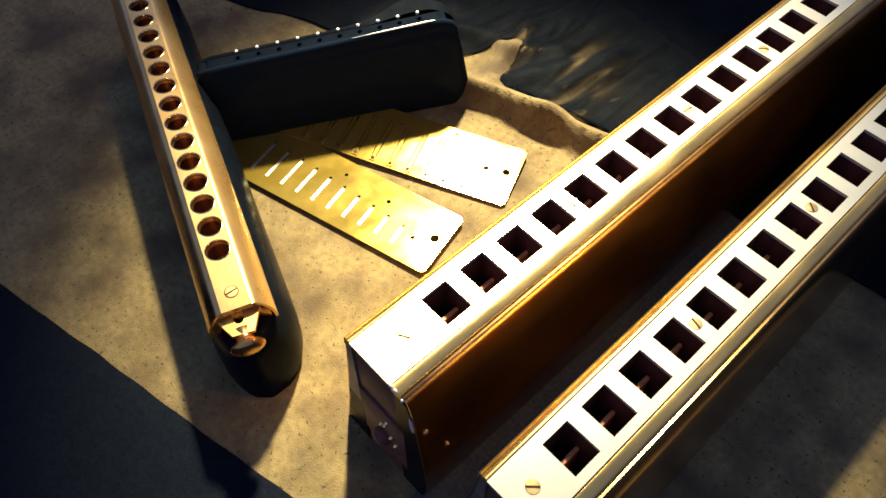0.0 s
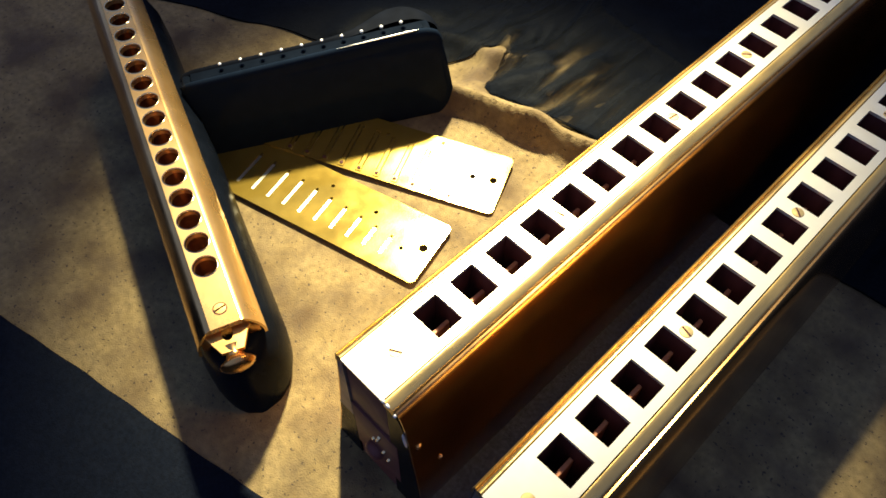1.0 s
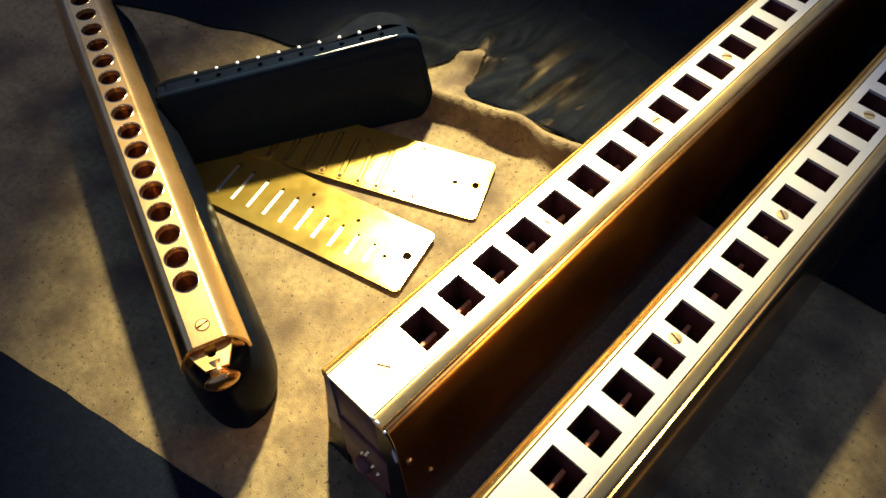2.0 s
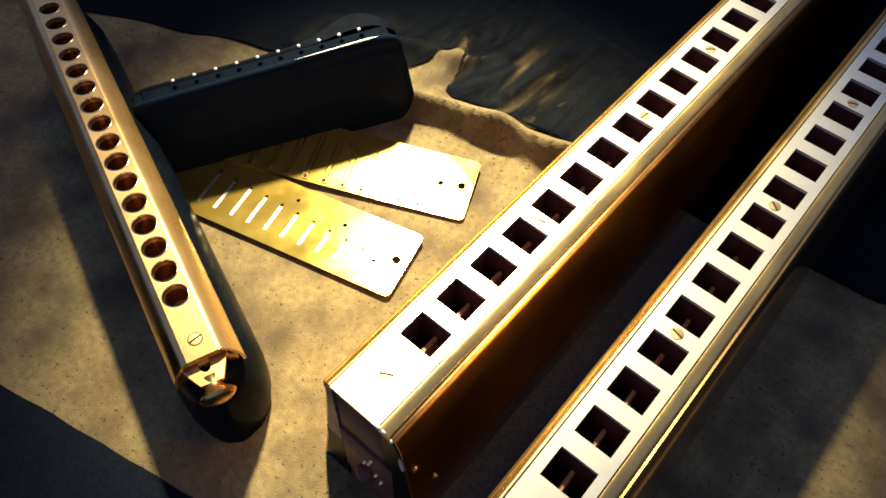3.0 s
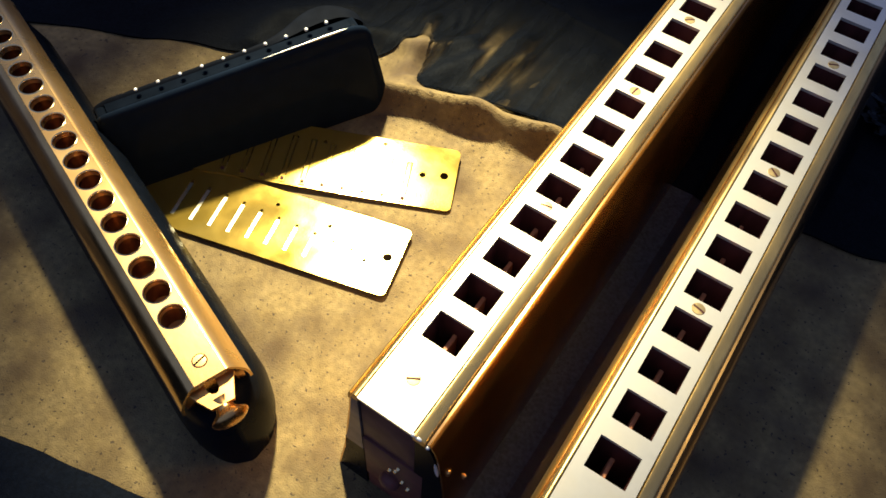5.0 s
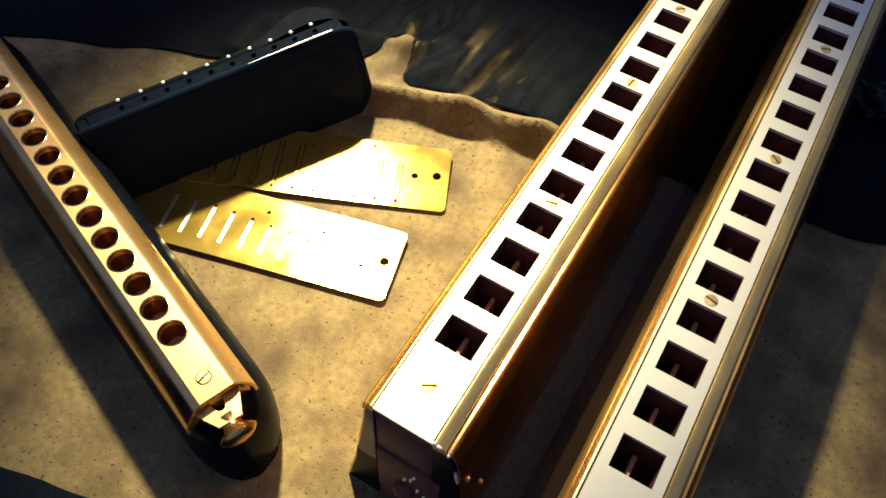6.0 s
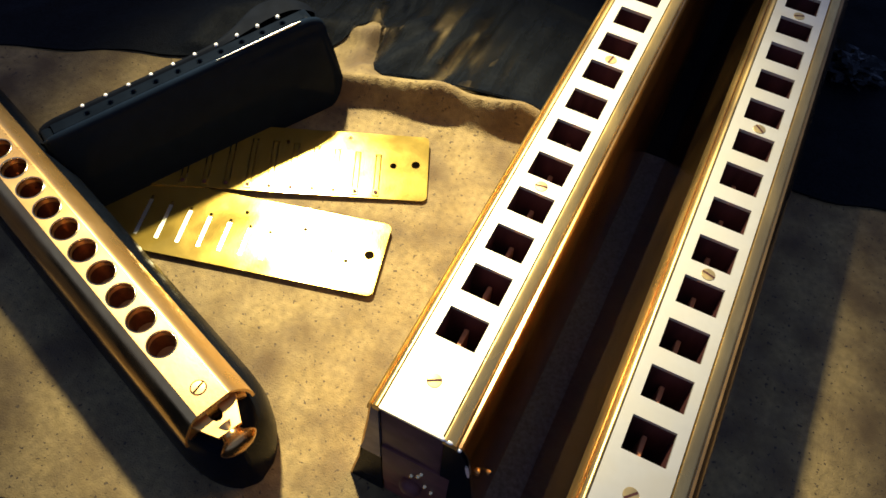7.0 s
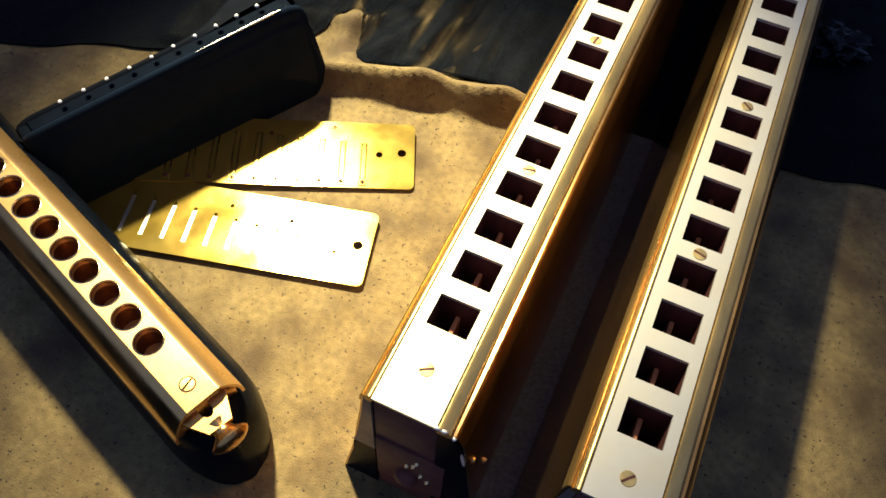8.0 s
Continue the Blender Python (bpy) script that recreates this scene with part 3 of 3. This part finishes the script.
# ---- chromatic harmonica with round holes ----
def chromatic(x, y, turn):
    t = thing("chromatic_harmonica", "chromatic harmonica with rose brass round-holed mouthpiece and black body", "harmonica", x, y, 0, 0, 0, turn)
    far = 17.0
    cs = [1.548 + 0.917 * k for k in range(16)]
    bm = bmesh.new()
    ring_cells(bm, -0.57, far, -0.43, 0.43, cs, 0.345, 4.30, 4.5)
    part("mouthpiece", bm, ROSE, t, "rose brass mouthpiece with round holes", smooth=30)
    for s in (-1, 1):
        bm = bmesh.new()
        line = [(s * 0.430, 4.455), (s * 0.48, 4.445), (s * 0.54, 4.40), (s * 0.66, 4.26), (s * 0.78, 4.08), (s * 0.88, 3.88), (s * 0.95, 3.64), (s * 0.97, 3.40)]
        extrude_profile(bm, curve_strip(line, 0.08), -0.57, far)
        bmesh.ops.rotate(bm, verts=bm.verts, cent=(0, 0, 0), matrix=Matrix.Rotation(radians(-90), 3, "Z"))
        # same brass on both flanks; one gets a darker copy for its dark reflection
        part("mouthpiece_flank", bm, SHADED_FLANK if s < 0 else ROSE, t, "sloping brass flank", smooth=50)
    for c in cs:
        bm = bmesh.new()
        lo, hi = [], []
        for k in range(20):
            a, b = 0.355 * math.cos(math.pi * k / 10), 0.355 * math.sin(math.pi * k / 10)
            lo.append(bm.verts.new((c + a, b, 3.56)))
            hi.append(bm.verts.new((c + a, b, 4.302)))
        for k in range(20):
            bm.faces.new((lo[k], lo[(k + 1) % 20], hi[(k + 1) % 20], hi[k]))
        bore = part("bore", bm, BORE, t, "copper-coloured hole wall", smooth=40)
        bm = bmesh.new()
        loops = [[bm.verts.new((c + r_ * math.cos(math.pi * k / 14), r_ * math.sin(math.pi * k / 14), z_)) for k in range(28)]
                 for r_, z_ in ((0.342, 4.44), (0.346, 4.492), (0.362, 4.514), (0.384, 4.510), (0.394, 4.497))]
        for la, lb in zip(loops, loops[1:]):
            for k in range(28):
                bm.faces.new((la[k], la[(k + 1) % 28], lb[(k + 1) % 28], lb[k]))
        part("hole_rim", bm, POLISH, t, "polished gold rim of the hole", smooth=60)
        # the slide lies across the foot of the hole
        bm = bmesh.new()
        disc_stack(bm, [(0.353, 3.56), (0.353, 3.66), (0.34, 3.665)], 20)
        bmesh.ops.translate(bm, vec=(c, 0, 0), verts=bm.verts)
        part("slide_face", bm, MATTE, bore, "brass slide at the foot of the hole")
    # body: black covers, wider below and rounded at the ends
    bm = bmesh.new()
    pts = [(-1.10, 0.0), (-1.16, 0.5), (-1.16, 1.4), (-1.10, 2.4), (-0.98, 3.2), (-0.82, 3.55), (0.82, 3.55), (1.15, 3.2), (1.45, 2.4), (1.56, 1.4), (1.55, 0.5), (1.45, 0.0)]

    def taper(yy):
        d = min(1, max(0.0, min(yy + 1.3, far + 0.7 - yy) / 1.9))
        return (max(0.06, math.sqrt(d * (2 - d))), 0.80 + 0.20 * math.sqrt(d * (2 - d)))
    extrude_profile(bm, pts, -1.3, far + 0.7, 110, shape=taper)
    bmesh.ops.rotate(bm, verts=bm.verts, cent=(0, 0, 0), matrix=Matrix.Rotation(radians(-90), 3, "Z"))
    part("body", bm, EBONY, t, "black lacquered body with rounded ends", smooth=50)
    # slide and its button
    bm = bmesh.new()
    top = [(a_, b_, 4.18) for a_, b_ in ((-0.50, -0.61), (-0.50, -0.10), (-0.72, -0.10), (-0.84, -0.04), (-0.88, 0.05), (-0.84, 0.15), (-0.72, 0.21), (-0.50, 0.22), (-0.47, 0.70), (-1.20, 0.35), (-1.24, -0.26))]
    a = [bm.verts.new(p) for p in top]
    b = [bm.verts.new((p[0], p[1], p[2] - 0.12)) for p in top]
    bm.faces.new(a)
    bm.faces.new(b[::-1])
    for k in range(len(top)):
        bm.faces.new((a[k], b[k], b[(k + 1) % len(top)], a[(k + 1) % len(top)]))
    part("slide", bm, SLIDE, t, "bright tapered brass slide with a notch", smooth=None)
    bm = bmesh.new()
    disc_stack(bm, [(0.24, -0.15), (0.22, 0.08), (0.28, 0.22), (0.46, 0.34), (0.50, 0.40), (0.48, 0.46), (0.40, 0.53), (0.26, 0.60), (0.12, 0.63), (0.01, 0.64)], 28)
    part("button", bm, COPPER, t, "turned copper push button", at=at_cm(-1.10, 0.05, 3.98, 0, -103, 0))
    bm = bmesh.new()
    box(bm, -0.50, -0.40, -0.62, 0.62, 3.5, 4.26, 0.03)
    box(bm, -0.49, -0.41, -0.84, 0.84, 3.4, 3.92, 0.03)
    part("end_cap", bm, COPPER, t, "copper end under the mouthpiece")
    bm = bmesh.new()
    disc_stack(bm, [(0.205, -0.02), (0.205, 0.003), (0.02, 0.004)], 24)
    part("screw_seat", bm, COMB, t, "dark rim of the screw hole", at=at_cm(0, 0, 4.5))
    screw(t, 0, 0, 4.503, 105, 0.178, SLIDE, BLACK)
    return t


chromatic(-5.159, -7.94, math.degrees(math.atan2(0.3305, -0.9438)))


# ---- small black harmonica behind the plates ----
def small_black():
    p0, p1 = Vector((-13.84, -2.04, 3.75)), Vector((-10.63, 3.95, 4.15))
    d = (p1 - p0).normalized()
    turn, rise = math.degrees(math.atan2(d.y, d.x)), math.degrees(math.asin(d.z))
    t = thing("small_harmonica", "small glossy black ten-hole harmonica standing holes up", "harmonica", p0.x, p0.y, 0, 0, 0, turn)
    pitch, up = (p1 - p0).length / 9, math.tan(radians(rise))

    def lean(bm):
        for v in bm.verts:
            w = 1 - v.co.z / 3.75
            if v.co.x > 7:
                v.co.x += (0.5 * w - 0.22 * (1 - w)) * (v.co.x - 7) / 1.35
            v.co.z += v.co.x * up * max(0, v.co.z) / 3.75
        return bm
    holes = [pitch * k for k in range(10)]
    bm = bmesh.new()
    ring_cells(bm, -1.1, 7.62, -0.19, 0.19, holes, 0.075, 3.55, 3.75, 20)
    part("mouthpiece", lean(bm), BLACK, t, "black mouthpiece with ten round holes", smooth=30)
    for c in holes:
        bm = bmesh.new()
        disc_stack(bm, [(0.08, 3.71), (0.095, 3.745), (0.09, 3.757), (0.08, 3.75), (0.07, 3.65)], 20)
        bmesh.ops.delete(bm, geom=[f for f in bm.faces if len(f.verts) > 4], context="FACES")
        bmesh.ops.translate(bm, vec=(c, 0, 0), verts=bm.verts)
        rim = part("hole_rim", lean(bm), GLOSS, t, "glossy black hole rim", smooth=60)
        # a pale bead imitates the glint beside each hole
        bm = bmesh.new()
        bmesh.ops.create_uvsphere(bm, u_segments=12, v_segments=8, radius=0.072)
        part("rim_glint", bm, GLINT, rim, "pale bead standing in for the glint at a hole rim", at=at_cm(c, 0.32, 3.775 + c * up))
    bm = bmesh.new()
    box(bm, -1.2, 7.8, -0.40, 0.40, 0.0, 3.40, 0.1)
    part("comb", lean(bm), BLACK, t, "black comb")
    line = [(0.32, 3.71), (0.40, 3.765), (0.46, 3.775), (0.52, 3.765), (0.58, 3.735), (0.63, 3.67), (0.66, 3.56), (0.66, 3.4), (0.72, 3.27), (0.80, 3.0), (0.90, 2.3), (0.95, 1.3), (0.93, 0.5), (0.88, 0.02)]
    for s in (-1, 1):
        bm = bmesh.new()

        def taper(yy):
            k, r = min(1, max(0, (yy + 1.5) / 0.7)), min(1, max(0, (8.35 - yy) / 1.1))
            return ((0.70 + 0.30 * math.sqrt(k * (2 - k))) * (0.70 + 0.30 * math.sqrt(r * (2 - r))), 0.82 + 0.13 * math.sqrt(r * (2 - r)) + 0.05 * math.sqrt(k * (2 - k)))
        extrude_profile(bm, curve_strip([(s * a * 0.66, b) for a, b in line], 0.06), -1.5, 8.35, 80, shape=taper)
        bmesh.ops.rotate(bm, verts=bm.verts, cent=(0, 0, 0), matrix=Matrix.Rotation(radians(-90), 3, "Z"))
        for v in bm.verts:
            if v.co.y > 0.15:  # the far cover swells out towards one end
                v.co.y += 0.85 * bell(v.co.x - 6.7, 1.4) * min(1, (v.co.y - 0.15) / 0.12)
        part("cover", lean(bm), DULL if s < 0 else GLOSS, t, "black bulging cover", smooth=50)
    # bright bead added to imitate the lamp's highlight along the cover edge
    bm = bmesh.new()
    disc_stack(bm, [(0.004, 4.2), (0.022, 5.2), (0.036, 7.0), (0.004, 7.4)], 10, "X")
    bmesh.ops.translate(bm, vec=(0, -0.352, 3.815), verts=bm.verts)
    part("edge_highlight", lean(bm), HIGHLIGHT, t, "thin bright bead standing in for the edge highlight")
    for x0, x1, top in ((-1.46, -1.1, 3.7), (7.55, 7.98, 3.66), (7.94, 8.30, 3.2)):
        bm = bmesh.new()
        box(bm, x0, x1, -0.40, 0.40, 0.0, top, 0.12, 3)
        part("end", lean(bm), BLACK, t, "rounded black end")
    return t


small_black()


# ---- the crumpled film ----
def crumpled_film():
    t = thing("crumpled_film", "small crumpled piece of glossy black plastic film on the satin", "plastic wrap", 7.7, 16.3, 0.2)
    bm = bmesh.new()
    bmesh.ops.create_icosphere(bm, subdivisions=4, radius=1.0)
    rnd = random.Random(5)
    for v in bm.verts:
        p = v.co.copy()
        k = 0.8 + 0.55 * noise.noise(p * 2.6) + 0.10 * rnd.uniform(-1, 1)
        v.co = Vector((p.x * 1.5 * k, p.y * 1.1 * k, max(0, 0.4 + p.z * 0.6 * k)))
    part("film", bm, FILM, t, smooth=None)


crumpled_film()
